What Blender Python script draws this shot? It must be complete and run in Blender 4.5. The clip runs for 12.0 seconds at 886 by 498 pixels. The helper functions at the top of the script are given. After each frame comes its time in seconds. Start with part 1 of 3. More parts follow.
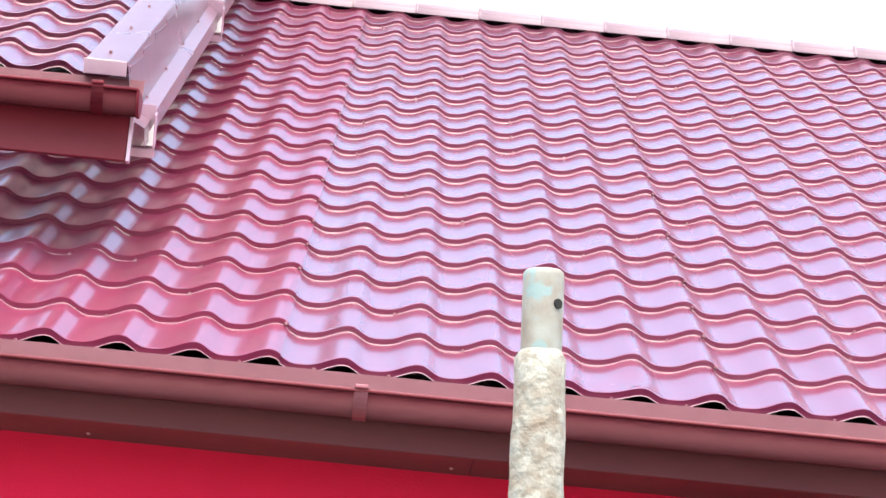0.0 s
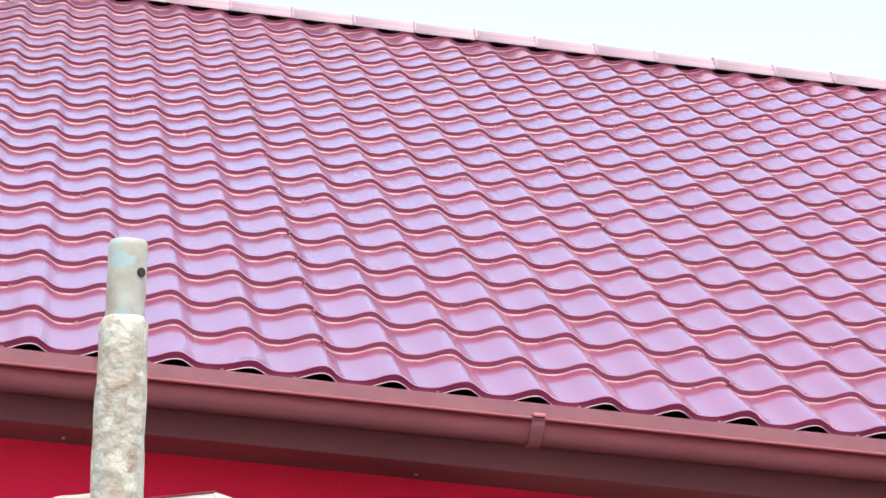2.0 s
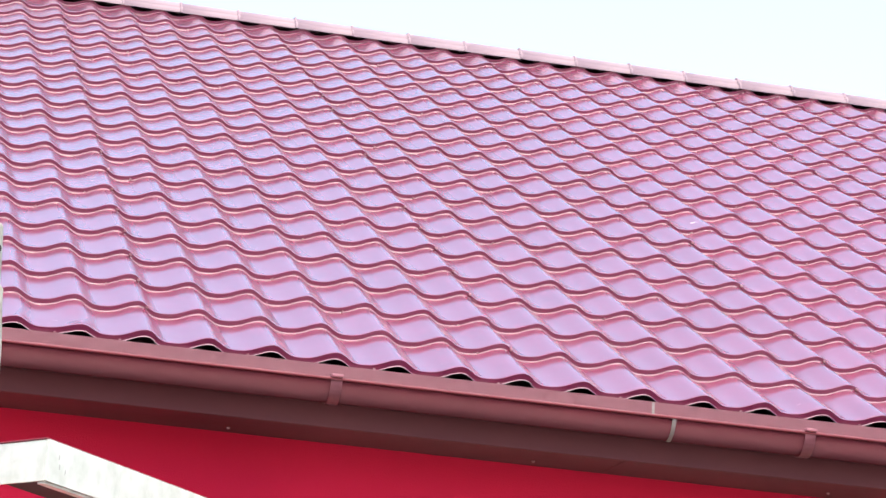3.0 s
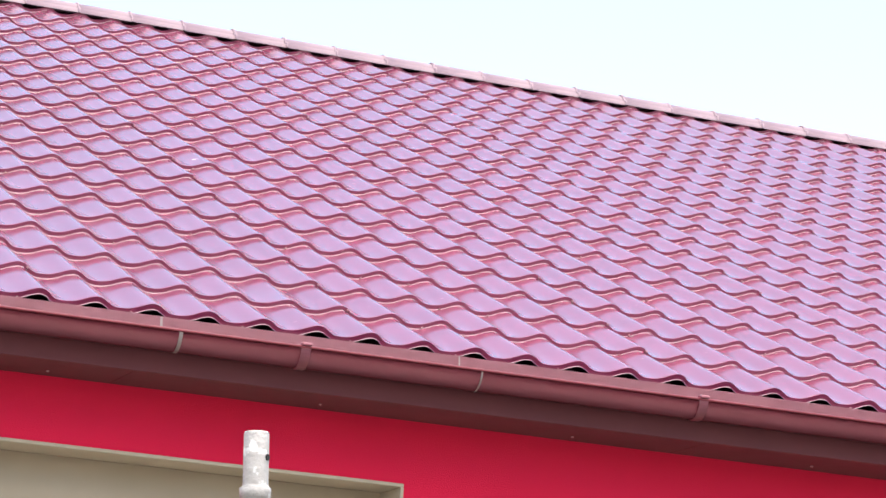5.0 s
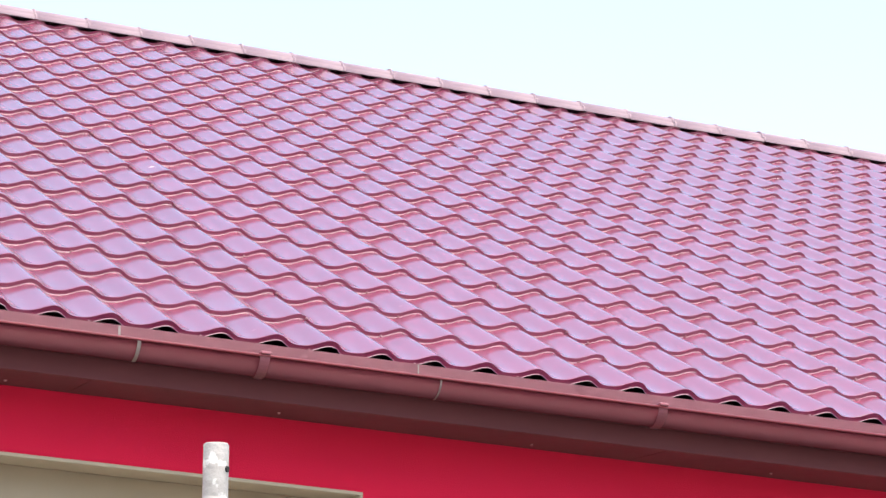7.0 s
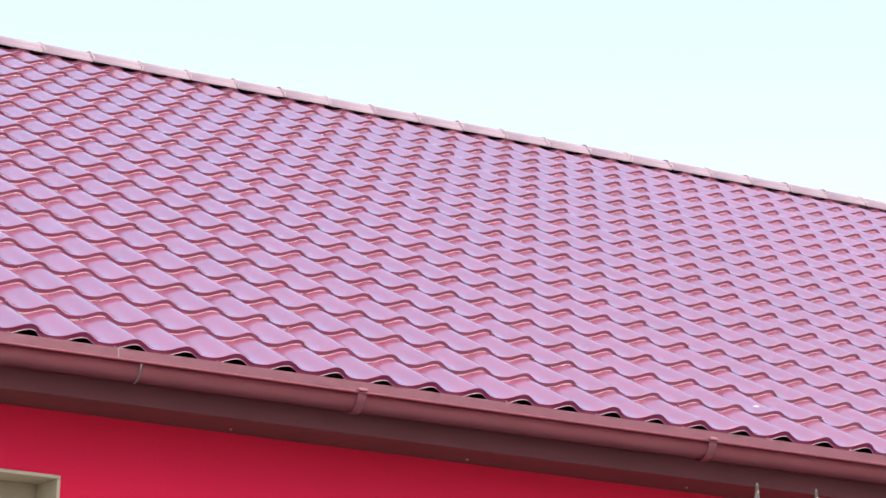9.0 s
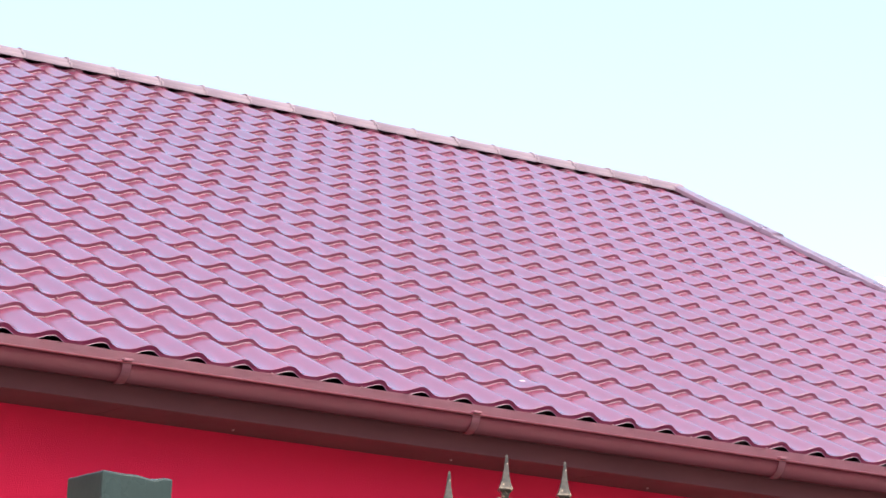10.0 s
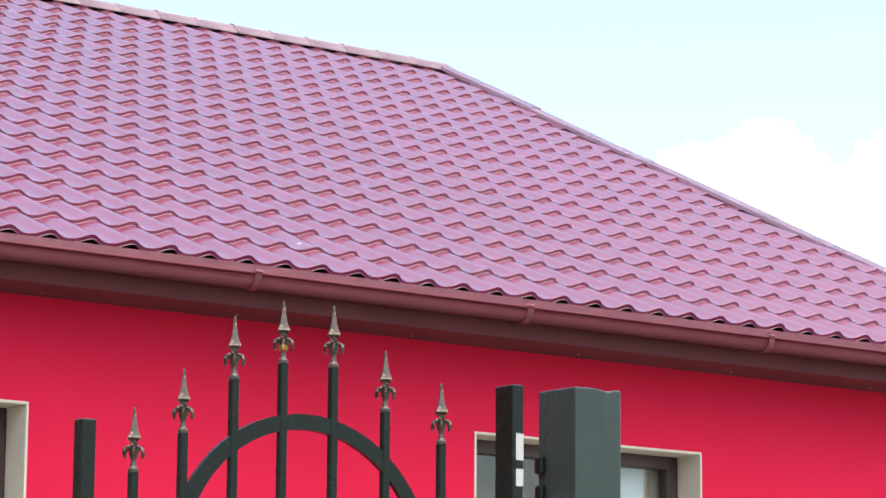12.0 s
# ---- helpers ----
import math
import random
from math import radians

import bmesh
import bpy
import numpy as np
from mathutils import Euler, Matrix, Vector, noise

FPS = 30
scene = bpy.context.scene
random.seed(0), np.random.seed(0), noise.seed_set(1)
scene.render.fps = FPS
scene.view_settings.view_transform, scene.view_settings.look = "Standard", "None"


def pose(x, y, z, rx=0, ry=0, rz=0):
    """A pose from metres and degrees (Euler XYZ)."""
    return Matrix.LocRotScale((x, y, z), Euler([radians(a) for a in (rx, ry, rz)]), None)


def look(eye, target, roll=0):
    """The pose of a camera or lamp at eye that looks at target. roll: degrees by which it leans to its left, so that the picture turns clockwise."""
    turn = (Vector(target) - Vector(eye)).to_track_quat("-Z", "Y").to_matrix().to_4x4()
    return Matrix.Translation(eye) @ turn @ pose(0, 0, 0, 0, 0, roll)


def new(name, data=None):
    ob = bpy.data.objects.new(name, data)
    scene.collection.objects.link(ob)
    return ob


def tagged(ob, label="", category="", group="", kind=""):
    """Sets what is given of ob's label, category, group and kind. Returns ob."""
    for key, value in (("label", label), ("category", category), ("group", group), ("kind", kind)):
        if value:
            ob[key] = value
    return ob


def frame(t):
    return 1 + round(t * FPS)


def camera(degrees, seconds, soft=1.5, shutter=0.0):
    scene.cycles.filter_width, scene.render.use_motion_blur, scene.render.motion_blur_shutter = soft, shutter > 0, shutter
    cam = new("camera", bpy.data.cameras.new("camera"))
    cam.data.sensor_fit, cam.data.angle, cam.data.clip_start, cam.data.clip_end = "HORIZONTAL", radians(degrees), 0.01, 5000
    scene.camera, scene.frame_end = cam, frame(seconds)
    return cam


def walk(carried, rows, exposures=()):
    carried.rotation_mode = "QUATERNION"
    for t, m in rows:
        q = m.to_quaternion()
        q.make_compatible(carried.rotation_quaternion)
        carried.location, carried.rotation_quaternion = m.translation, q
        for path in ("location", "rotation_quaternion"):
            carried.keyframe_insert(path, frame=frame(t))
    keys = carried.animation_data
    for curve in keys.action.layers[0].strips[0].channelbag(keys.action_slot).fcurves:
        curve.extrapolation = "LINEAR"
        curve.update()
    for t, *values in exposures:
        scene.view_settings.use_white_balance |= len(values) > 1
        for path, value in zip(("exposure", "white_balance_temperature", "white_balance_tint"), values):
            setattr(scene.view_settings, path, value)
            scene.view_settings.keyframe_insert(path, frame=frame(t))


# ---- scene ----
# Seconds, eye, bearing to the right of +y, elevation, lean to the left (degrees).
PATH = [
    (0, -0.833, -7.303, 1.873, 0.840, 12.590, 5.517),
    (0.5, -0.818, -7.307, 1.875, 2.894, 12.868, 4.890),
    (1, -0.801, -7.302, 1.877, 4.497, 12.872, 4.702),
    (1.5, -0.786, -7.329, 1.870, 6.380, 12.738, 4.558),
    (2, -0.786, -7.482, 1.833, 7.913, 12.767, 4.573),
    (2.5, -0.794, -7.936, 1.743, 9.591, 12.473, 4.808),
    (3, -0.863, -8.415, 1.643, 11.234, 12.521, 4.585),
    (3.2, -0.872, -8.582, 1.619, 12.008, 12.435, 4.511),
    (4.8, -1.123, -8.995, 1.374, 20.929, 12.525, 3.641),
    (5, -1.125, -9.010, 1.366, 21.371, 12.546, 3.496),
    (5.5, -1.125, -9.009, 1.365, 21.737, 12.504, 3.244),
    (6, -1.125, -9.019, 1.365, 21.902, 12.694, 3.094),
    (6.5, -1.129, -9.021, 1.367, 22.136, 12.746, 2.953),
    (6.7, -1.125, -8.991, 1.376, 22.081, 12.706, 3.159),
    (8.3, -1.148, -9.018, 1.387, 24.784, 12.805, 3.023),
    (8.5, -1.189, -9.014, 1.382, 25.845, 12.906, 3.108),
    (9, -1.168, -9.027, 1.369, 28.127, 12.705, 2.702),
    (9.5, -1.077, -9.099, 1.365, 29.927, 12.741, 2.714),
    (10, -1.093, -9.196, 1.349, 31.823, 12.392, 2.709),
    (10.5, -1.108, -9.293, 1.329, 34.227, 11.675, 1.617),
    (11, -1.135, -9.376, 1.303, 34.963, 11.064, 0.715),
    (11.5, -1.386, -9.728, 1.193, 35.483, 10.602, 0.355),
    (12, -1.818, -10.376, 1.025, 36.023, 10.245, 0.409),
]
cam = camera(16.64, 12.0, soft=1.5)
walk(cam, [(t, pose(x, y, z, 90 + el, 0, -az) @ pose(0, 0, 0, 0, 0, lean)) for t, x, y, z, az, el, lean in PATH],
     exposures=[(0.0, 2.13, 6980, 9), (1.0, 1.97, 6950, 9), (3.0, 1.93, 6900, 9), (6.0, 1.86, 6900, 9), (9.0, 1.76, 6900, 9), (12.0, 1.60, 6850, 9)])

# ---- world and light ----
world = bpy.data.worlds.new("sky")
scene.world = world
world.use_nodes = True
wn, wl = world.node_tree.nodes, world.node_tree.links
sky = wn.new("ShaderNodeTexSky")
sky.sky_type, sky.sun_disc = "NISHITA", False
SUN_EL, SUN_AZ = radians(70), radians(180)
sky.sun_elevation, sky.sun_rotation = SUN_EL, SUN_AZ
sky.air_density, sky.dust_density, sky.ozone_density = 1.0, 3.2, 0.7
wn["Background"].inputs["Strength"].default_value = 0.136
wl.new(sky.outputs["Color"], wn["Background"].inputs["Color"])

sun_data = bpy.data.lights.new("sun", "SUN")
sun_data.energy, sun_data.angle, sun_data.color = 1.65, radians(95), (1.0, 0.96, 0.92)
sun = new("sun", sun_data)
sun_dir = Vector((math.sin(SUN_AZ) * math.cos(SUN_EL), math.cos(SUN_AZ) * math.cos(SUN_EL), math.sin(SUN_EL)))
sun.matrix_world = look(sun_dir * 50, (0, 0, 0))


# ---- materials ----
def material(name, base, rough=0.5, metal=0.0, spec=0.5, second=None, scale=8.0, amount=0.5, bump=0.0, bump_scale=60.0,
             rough_var=0.1, coat=0.0, ior=1.5, speck=None, speck_scale=40.0, speck_at=0.62, random_tint=0.0, stretch=(1, 1, 1), coat_rough=0.13):
    m = bpy.data.materials.new(name)
    m.use_nodes = True
    n, l = m.node_tree.nodes, m.node_tree.links
    p = n["Principled BSDF"]
    p.inputs["Metallic"].default_value = metal
    p.inputs["Specular IOR Level"].default_value = spec
    p.inputs["Coat Weight"].default_value = coat
    p.inputs["IOR"].default_value = ior
    p.inputs["Coat IOR"].default_value = ior
    p.inputs["Coat Roughness"].default_value = coat_rough
    tc = n.new("ShaderNodeTexCoord")
    mp = n.new("ShaderNodeMapping")
    mp.inputs["Scale"].default_value = stretch
    l.new(tc.outputs["Object"], mp.inputs["Vector"])
    big = n.new("ShaderNodeTexNoise")
    big.inputs["Scale"].default_value, big.inputs["Detail"].default_value = scale, 6
    l.new(mp.outputs["Vector"], big.inputs["Vector"])
    ramp = n.new("ShaderNodeMapRange")
    ramp.inputs["From Min"].default_value, ramp.inputs["From Max"].default_value = 0.35, 0.7
    ramp.inputs["To Max"].default_value = amount
    l.new(big.outputs["Fac"], ramp.inputs["Value"])
    mix = n.new("ShaderNodeMix")
    mix.data_type = "RGBA"
    mix.inputs["A"].default_value = (*base, 1)
    mix.inputs["B"].default_value = (*(second or [c * 0.75 for c in base]), 1)
    l.new(ramp.outputs["Result"], mix.inputs["Factor"])
    colour = mix.outputs["Result"]
    fine = n.new("ShaderNodeTexNoise")
    fine.inputs["Scale"].default_value, fine.inputs["Detail"].default_value = bump_scale, 4
    l.new(mp.outputs["Vector"], fine.inputs["Vector"])
    if speck:
        sp = n.new("ShaderNodeTexNoise")
        sp.inputs["Scale"].default_value, sp.inputs["Detail"].default_value = speck_scale, 5
        l.new(mp.outputs["Vector"], sp.inputs["Vector"])
        sr = n.new("ShaderNodeMapRange")
        sr.inputs["From Min"].default_value, sr.inputs["From Max"].default_value = speck_at, speck_at + 0.05
        l.new(sp.outputs["Fac"], sr.inputs["Value"])
        m2 = n.new("ShaderNodeMix")
        m2.data_type = "RGBA"
        m2.inputs["B"].default_value = (*speck, 1)
        l.new(colour, m2.inputs["A"])
        l.new(sr.outputs["Result"], m2.inputs["Factor"])
        colour = m2.outputs["Result"]
    if random_tint:
        oi = n.new("ShaderNodeObjectInfo")
        tr = n.new("ShaderNodeMapRange")
        tr.inputs["To Min"].default_value, tr.inputs["To Max"].default_value = 1 - random_tint, 1 + random_tint
        l.new(oi.outputs["Random"], tr.inputs["Value"])
        hs = n.new("ShaderNodeHueSaturation")
        l.new(tr.outputs["Result"], hs.inputs["Value"])
        l.new(colour, hs.inputs["Color"])
        colour = hs.outputs["Color"]
    l.new(colour, p.inputs["Base Color"])
    rr = n.new("ShaderNodeMapRange")
    rr.inputs["To Min"].default_value, rr.inputs["To Max"].default_value = max(0.02, rough - rough_var), min(1, rough + rough_var)
    l.new(big.outputs["Fac"], rr.inputs["Value"])
    l.new(rr.outputs["Result"], p.inputs["Roughness"])
    if bump:
        b = n.new("ShaderNodeBump")
        b.inputs["Strength"].default_value, b.inputs["Distance"].default_value = 1.0, bump
        l.new(fine.outputs["Fac"], b.inputs["Height"])
        l.new(b.outputs["Normal"], p.inputs["Normal"])
    return m


ROOF_LOOK = dict(scale=3.0, amount=0.6, bump=0.0004, bump_scale=9.0, rough_var=0.06, random_tint=0.05,
                 speck=(0.26, 0.09, 0.12), speck_scale=34, speck_at=0.71)
ROOF_RED = material("roof_enamel", (0.138, 0.0090, 0.043), rough=0.42, spec=0.32, second=(0.165, 0.015, 0.054), coat=1.0, coat_rough=0.15, ior=1.66, **ROOF_LOOK)
# copy of the roof enamel, weaker coat and lighter base: dimmer sky reflection beside the raised roof
ROOF_LOW_SHEEN = material("roof_enamel_low_sheen", (0.150, 0.0100, 0.043), rough=0.42, spec=0.32, second=(0.178, 0.016, 0.054), coat=0.70, coat_rough=0.13, ior=1.6, **ROOF_LOOK)
# base paled towards mauve, so the sky's sheen sits in the colour
TRIM_SHEEN = material("trim_sheen", (0.43, 0.27, 0.35), rough=0.3, second=(0.47, 0.30, 0.38), scale=4, bump=0.0008, bump_scale=7, coat=1.0, ior=1.65)
# ridge paint greyed and lightened to carry some reflected sky
RIDGE_SHEEN = material("ridge_sheen", (0.196, 0.137, 0.163), rough=0.48, spec=0.35, second=(0.230, 0.164, 0.193), scale=4, bump=0.0008, bump_scale=7, random_tint=0.04)
DRIP_RED = material("drip_enamel", (0.26, 0.080, 0.105), rough=0.36, second=(0.29, 0.10, 0.125), scale=5, bump=0.0005, bump_scale=12)
GUTTER_RED = material("gutter_enamel", (0.158, 0.027, 0.038), rough=0.42, spec=0.26, second=(0.132, 0.024, 0.033), scale=5, bump=0.0005, bump_scale=12)
FASCIA_BROWN = material("fascia_enamel", (0.110, 0.033, 0.040), rough=0.65, spec=0.15, second=(0.082, 0.026, 0.033), scale=3, bump=0.0006, bump_scale=14)
DEEP_RED = material("deep_red_enamel", (0.140, 0.014, 0.025), rough=0.45, spec=0.2, second=(0.105, 0.011, 0.020), scale=5, bump=0.0005, bump_scale=12)
FILL_WHITE = material("fill_white", (0.80, 0.85, 0.80), rough=0.9, second=(0.75, 0.79, 0.74), scale=30)
WALL_RED = material("red_plaster", (0.575, 0.013, 0.052), rough=0.9, spec=0.15, second=(0.54, 0.012, 0.046), scale=1.3, amount=0.7,
                    bump=0.0015, bump_scale=220, rough_var=0.05)
REVEAL = material("beige_plaster", (0.55, 0.51, 0.43), rough=0.9, spec=0.2, second=(0.47, 0.43, 0.36), scale=6, bump=0.001, bump_scale=160)
REVEAL_TAN = material("tan_plaster", (0.40, 0.35, 0.27), rough=0.9, spec=0.2, second=(0.34, 0.30, 0.225), scale=6, bump=0.001, bump_scale=160)
PALE_RENDER = material("pale_render", (0.74, 0.68, 0.56), rough=0.9, spec=0.2, second=(0.66, 0.60, 0.48), scale=3, bump=0.001, bump_scale=160)
FRAME_BROWN = material("window_frame_brown", (0.055, 0.035, 0.035), rough=0.4, scale=10)
BLIND = material("blind_beige", (0.33, 0.275, 0.205), rough=0.8, second=(0.29, 0.24, 0.175), scale=4)
PANE_SKY = material("pane_sky", (0.62, 0.70, 0.72), rough=0.8, second=(0.52, 0.60, 0.62), scale=5)
DARK = material("shade_dark", (0.03, 0.03, 0.03), rough=0.9, scale=2)
IRON = material("green_iron_paint", (0.005, 0.010, 0.008), rough=0.28, spec=0.20, second=(0.008, 0.011, 0.009), scale=14, bump=0.0006, bump_scale=60,
                speck=(0.04, 0.04, 0.035), speck_scale=55, speck_at=0.70)
# pale specks put the metal's highlights into its colour
BRONZE = material("finial_bronze", (0.10, 0.080, 0.066), rough=0.30, metal=0.6, second=(0.020, 0.020, 0.018), scale=45, amount=1.0,
                  bump=0.001, bump_scale=150, speck=(0.30, 0.22, 0.16), speck_scale=70, speck_at=0.6)
GOLD = material("finial_gold_wear", (0.45, 0.28, 0.06), rough=0.4, metal=0.6, second=(0.08, 0.06, 0.03), scale=60, amount=1.0)
POST_GREY = material("post_grey_paint", (0.030, 0.046, 0.042), rough=0.30, spec=0.25, second=(0.020, 0.029, 0.026), scale=7, bump=0.0012, bump_scale=16,
                     speck=(0.20, 0.20, 0.19), speck_scale=45, speck_at=0.72)
STICKER = material("sticker_paper", (0.38, 0.39, 0.385), rough=0.8, second=(0.28, 0.29, 0.285), scale=40)
PIPE = material("weathered_pipe_paint", (0.25, 0.265, 0.24), rough=0.8, second=(0.20, 0.17, 0.14), scale=38, amount=0.9,
                bump=0.0012, bump_scale=90, speck=(0.19, 0.27, 0.27), speck_scale=24.8, speck_at=0.56)
CEMENT = material("cement_crust", (0.285, 0.29, 0.255), rough=0.95, second=(0.20, 0.160, 0.120), scale=60, amount=0.9,
                  bump=0.006, bump_scale=75, speck=(0.32, 0.32, 0.28), speck_scale=48, speck_at=0.56)
PIPE_WHITE = material("white_pipe_paint", (0.28, 0.27, 0.26), rough=0.6, second=(0.20, 0.185, 0.175), scale=40, bump=0.003, bump_scale=90,
                      speck=(0.42, 0.42, 0.41), speck_scale=35, speck_at=0.57)
WHITE_METAL = material("white_sheet_metal", (0.58, 0.605, 0.57), rough=0.5, second=(0.42, 0.46, 0.41), scale=16, amount=0.9, bump=0.001, bump_scale=40,
                       speck=(0.45, 0.47, 0.43), speck_scale=30, speck_at=0.70)
HOLE = material("hole_shade", (0.01, 0.01, 0.01), rough=1.0)
SCREW = material("screw_red", (0.20, 0.06, 0.08), rough=0.5, metal=0.2, second=(0.38, 0.26, 0.28), scale=80, amount=0.8)
CLIP = material("galvanised_clip", (0.36, 0.31, 0.30), rough=0.5, metal=0.2, second=(0.26, 0.20, 0.20), scale=50)
SCUFF = material("grey_scuff", (0.30, 0.32, 0.29), rough=0.8, second=(0.45, 0.47, 0.43), scale=120)
DROP = material("chalky_white", (0.44, 0.36, 0.38), rough=0.9, second=(0.34, 0.22, 0.25), scale=90)
UNDERLAY = material("roof_underlay", (0.26, 0.20, 0.19), rough=0.9, second=(0.18, 0.14, 0.13), scale=7)
GROUND = material("yard_gravel", (0.22, 0.21, 0.185), rough=0.95, second=(0.15, 0.145, 0.12), scale=1.6, bump=0.01, bump_scale=40)
GLASS = bpy.data.materials.new("window_glass")
GLASS.use_nodes = True
GLASS.node_tree.nodes["Principled BSDF"].inputs["Base Color"].default_value = (0.9, 0.95, 0.95, 1)
GLASS.node_tree.nodes["Principled BSDF"].inputs["Roughness"].default_value = 0.03
GLASS.node_tree.nodes["Principled BSDF"].inputs["Transmission Weight"].default_value = 1.0
GLASS.node_tree.nodes["Principled BSDF"].inputs["IOR"].default_value = 1.5
CLOUD = bpy.data.materials.new("cloud_white")
CLOUD.use_nodes = True
cp = CLOUD.node_tree.nodes["Principled BSDF"]
cp.inputs["Base Color"].default_value = (0.9, 0.9, 0.9, 1)
cp.inputs["Roughness"].default_value = 1.0
cp.inputs["Emission Color"].default_value = (1, 1, 1, 1)
cp.inputs["Emission Strength"].default_value = 0.9


# ---- mesh helpers ----
def mesh_of(bm, name, mat, smooth=False):
    me = bpy.data.meshes.new(name)
    bmesh.ops.recalc_face_normals(bm, faces=bm.faces)
    bm.to_mesh(me)
    bm.free()
    me.materials.append(mat)
    if smooth:
        for f in me.polygons:
            f.use_smooth = True
    return me


def part(name, bm, mat, parent=None, label="", smooth=False, at=None):
    ob = new(name, mesh_of(bm, name, mat, smooth))
    if parent is not None:
        ob.parent = parent
    if at is not None:
        ob.matrix_basis = at
    if label:
        tagged(ob, label)
    return ob


def share(name, me, parent, at):
    ob = new(name, me)
    ob.parent = parent
    ob.matrix_basis = at
    return ob


def thing(name, label, category, at=(0, 0, 0), group="", kind=""):
    ob = new(name)
    ob.location = at
    return tagged(ob, label, category, group, kind)


def box(x0, x1, y0, y1, z0, z1, bevel=0.0, segs=1, bm=None):
    b = bmesh.new()
    bmesh.ops.create_cube(b, size=1)
    for v in b.verts:
        v.co = Vector(((x0 + x1) / 2 + v.co.x * (x1 - x0), (y0 + y1) / 2 + v.co.y * (y1 - y0), (z0 + z1) / 2 + v.co.z * (z1 - z0)))
    if bevel:
        bmesh.ops.bevel(b, geom=b.edges[:], offset=bevel, segments=segs, affect="EDGES", profile=0.5)
    if bm is None:
        return b
    merge(bm, b)
    return bm


def merge(bm, b):
    me = bpy.data.meshes.new("scratch")
    b.to_mesh(me)
    b.free()
    bm.from_mesh(me)
    bpy.data.meshes.remove(me)


def lathe(profile, segs=20, cx=0.0, cy=0.0, wobble=0.0, seed=0.0):
    """A turned solid: rows of (radius, height)."""
    bm = bmesh.new()
    rings = []
    for r, z in profile:
        ring = []
        for i in range(segs):
            a = 2 * math.pi * i / segs
            rr = r * (1 + wobble * noise.noise(Vector((math.cos(a) * 1.7 + seed, math.sin(a) * 1.7, z * 22))))
            ring.append(bm.verts.new((cx + rr * math.cos(a), cy + rr * math.sin(a), z)))
        rings.append(ring)
    for a, b in zip(rings, rings[1:]):
        for i in range(segs):
            bm.faces.new((a[i], a[(i + 1) % segs], b[(i + 1) % segs], b[i]))
    bm.faces.new(list(reversed(rings[0])))
    bm.faces.new(rings[-1])
    return bm


def extrude_section(section, a, b, closed=False, thick=0.0):
    """A section of (y, z) points drawn from x = a to x = b; thick gives it a second skin."""
    bm = bmesh.new()
    rows = [[bm.verts.new((x, y, z)) for y, z in section] for x in (a, b)]
    n = len(section)
    faces = []
    for i in range(n if closed else n - 1):
        j = (i + 1) % n
        faces.append(bm.faces.new((rows[0][i], rows[0][j], rows[1][j], rows[1][i])))
    if closed:
        bm.faces.new(rows[0])
        bm.faces.new(list(reversed(rows[1])))
    if thick:
        bmesh.ops.solidify(bm, geom=bm.faces[:], thickness=thick)
    return bm


# ---- plan ----
EAVE = 3.2                      # height of the tiles' front edge
PITCH = radians(24)
C, S = math.cos(PITCH), math.sin(PITCH)
WAVE, STEP, SHEET = 1.1 / 6, 0.35, 1.1
RIDGE_S = 7.10                  # slope length
RIDGE_Y, RIDGE_Z = RIDGE_S * C, EAVE + RIDGE_S * S
ROOF_LEFT, ROOF_RIGHT = -6.6, 9.80
VERGE_SLANT = 0.09              # the gable edge is slanted to fit the camera's view
RIDGE_RIGHT = ROOF_RIGHT + VERGE_SLANT * RIDGE_S
WALL_Y = 0.30
WALL_LEFT, WALL_RIGHT = -6.3, 9.55
BACK_Y = 2 * RIDGE_Y
FENCE_Y = -2.2


def roof_matrix(y, z):
    return Matrix.Translation((0, y, z)) @ Matrix.Rotation(PITCH, 4, "X")


# ---- ground ----
bm = bmesh.new()
bmesh.ops.create_grid(bm, x_segments=40, y_segments=40, size=900)
ground = part("ground", bm, GROUND)
tagged(ground, "dull gravelly yard ground reaching the horizon", "ground", kind="structure")


# ---- walls ----
OPENINGS = [(0.62, 2.43, 1.38, EAVE - 0.42), (2.58, 3.907, 1.25, 2.563), (6.123, 7.445, 1.25, 2.613)]


def wall_with_openings(x0, x1, z0, z1, y0, y1, openings):
    bm = bmesh.new()
    xs = sorted({x0, x1, *(v for o in openings for v in o[:2])})
    zs = sorted({z0, z1, *(v for o in openings for v in o[2:])})

    def solid(i, j):
        if not (0 <= i < len(xs) - 1 and 0 <= j < len(zs) - 1):
            return False
        cx, cz = (xs[i] + xs[i + 1]) / 2, (zs[j] + zs[j + 1]) / 2
        return not any(o[0] < cx < o[1] and o[2] < cz < o[3] for o in openings)

    def quad(*pts):
        bm.faces.new([bm.verts.new(p) for p in pts])

    for i in range(len(xs) - 1):
        for j in range(len(zs) - 1):
            if not solid(i, j):
                continue
            a, b, c, d = xs[i], xs[i + 1], zs[j], zs[j + 1]
            quad((a, y0, c), (b, y0, c), (b, y0, d), (a, y0, d))
            quad((a, y1, c), (a, y1, d), (b, y1, d), (b, y1, c))
            if not solid(i - 1, j):
                quad((a, y0, c), (a, y0, d), (a, y1, d), (a, y1, c))
            if not solid(i + 1, j):
                quad((b, y0, c), (b, y1, c), (b, y1, d), (b, y0, d))
            if not solid(i, j - 1):
                quad((a, y0, c), (a, y1, c), (b, y1, c), (b, y0, c))
            if not solid(i, j + 1):
                quad((a, y0, d), (b, y0, d), (b, y1, d), (a, y1, d))
    bmesh.ops.remove_doubles(bm, verts=bm.verts, dist=1e-5)
    return bm


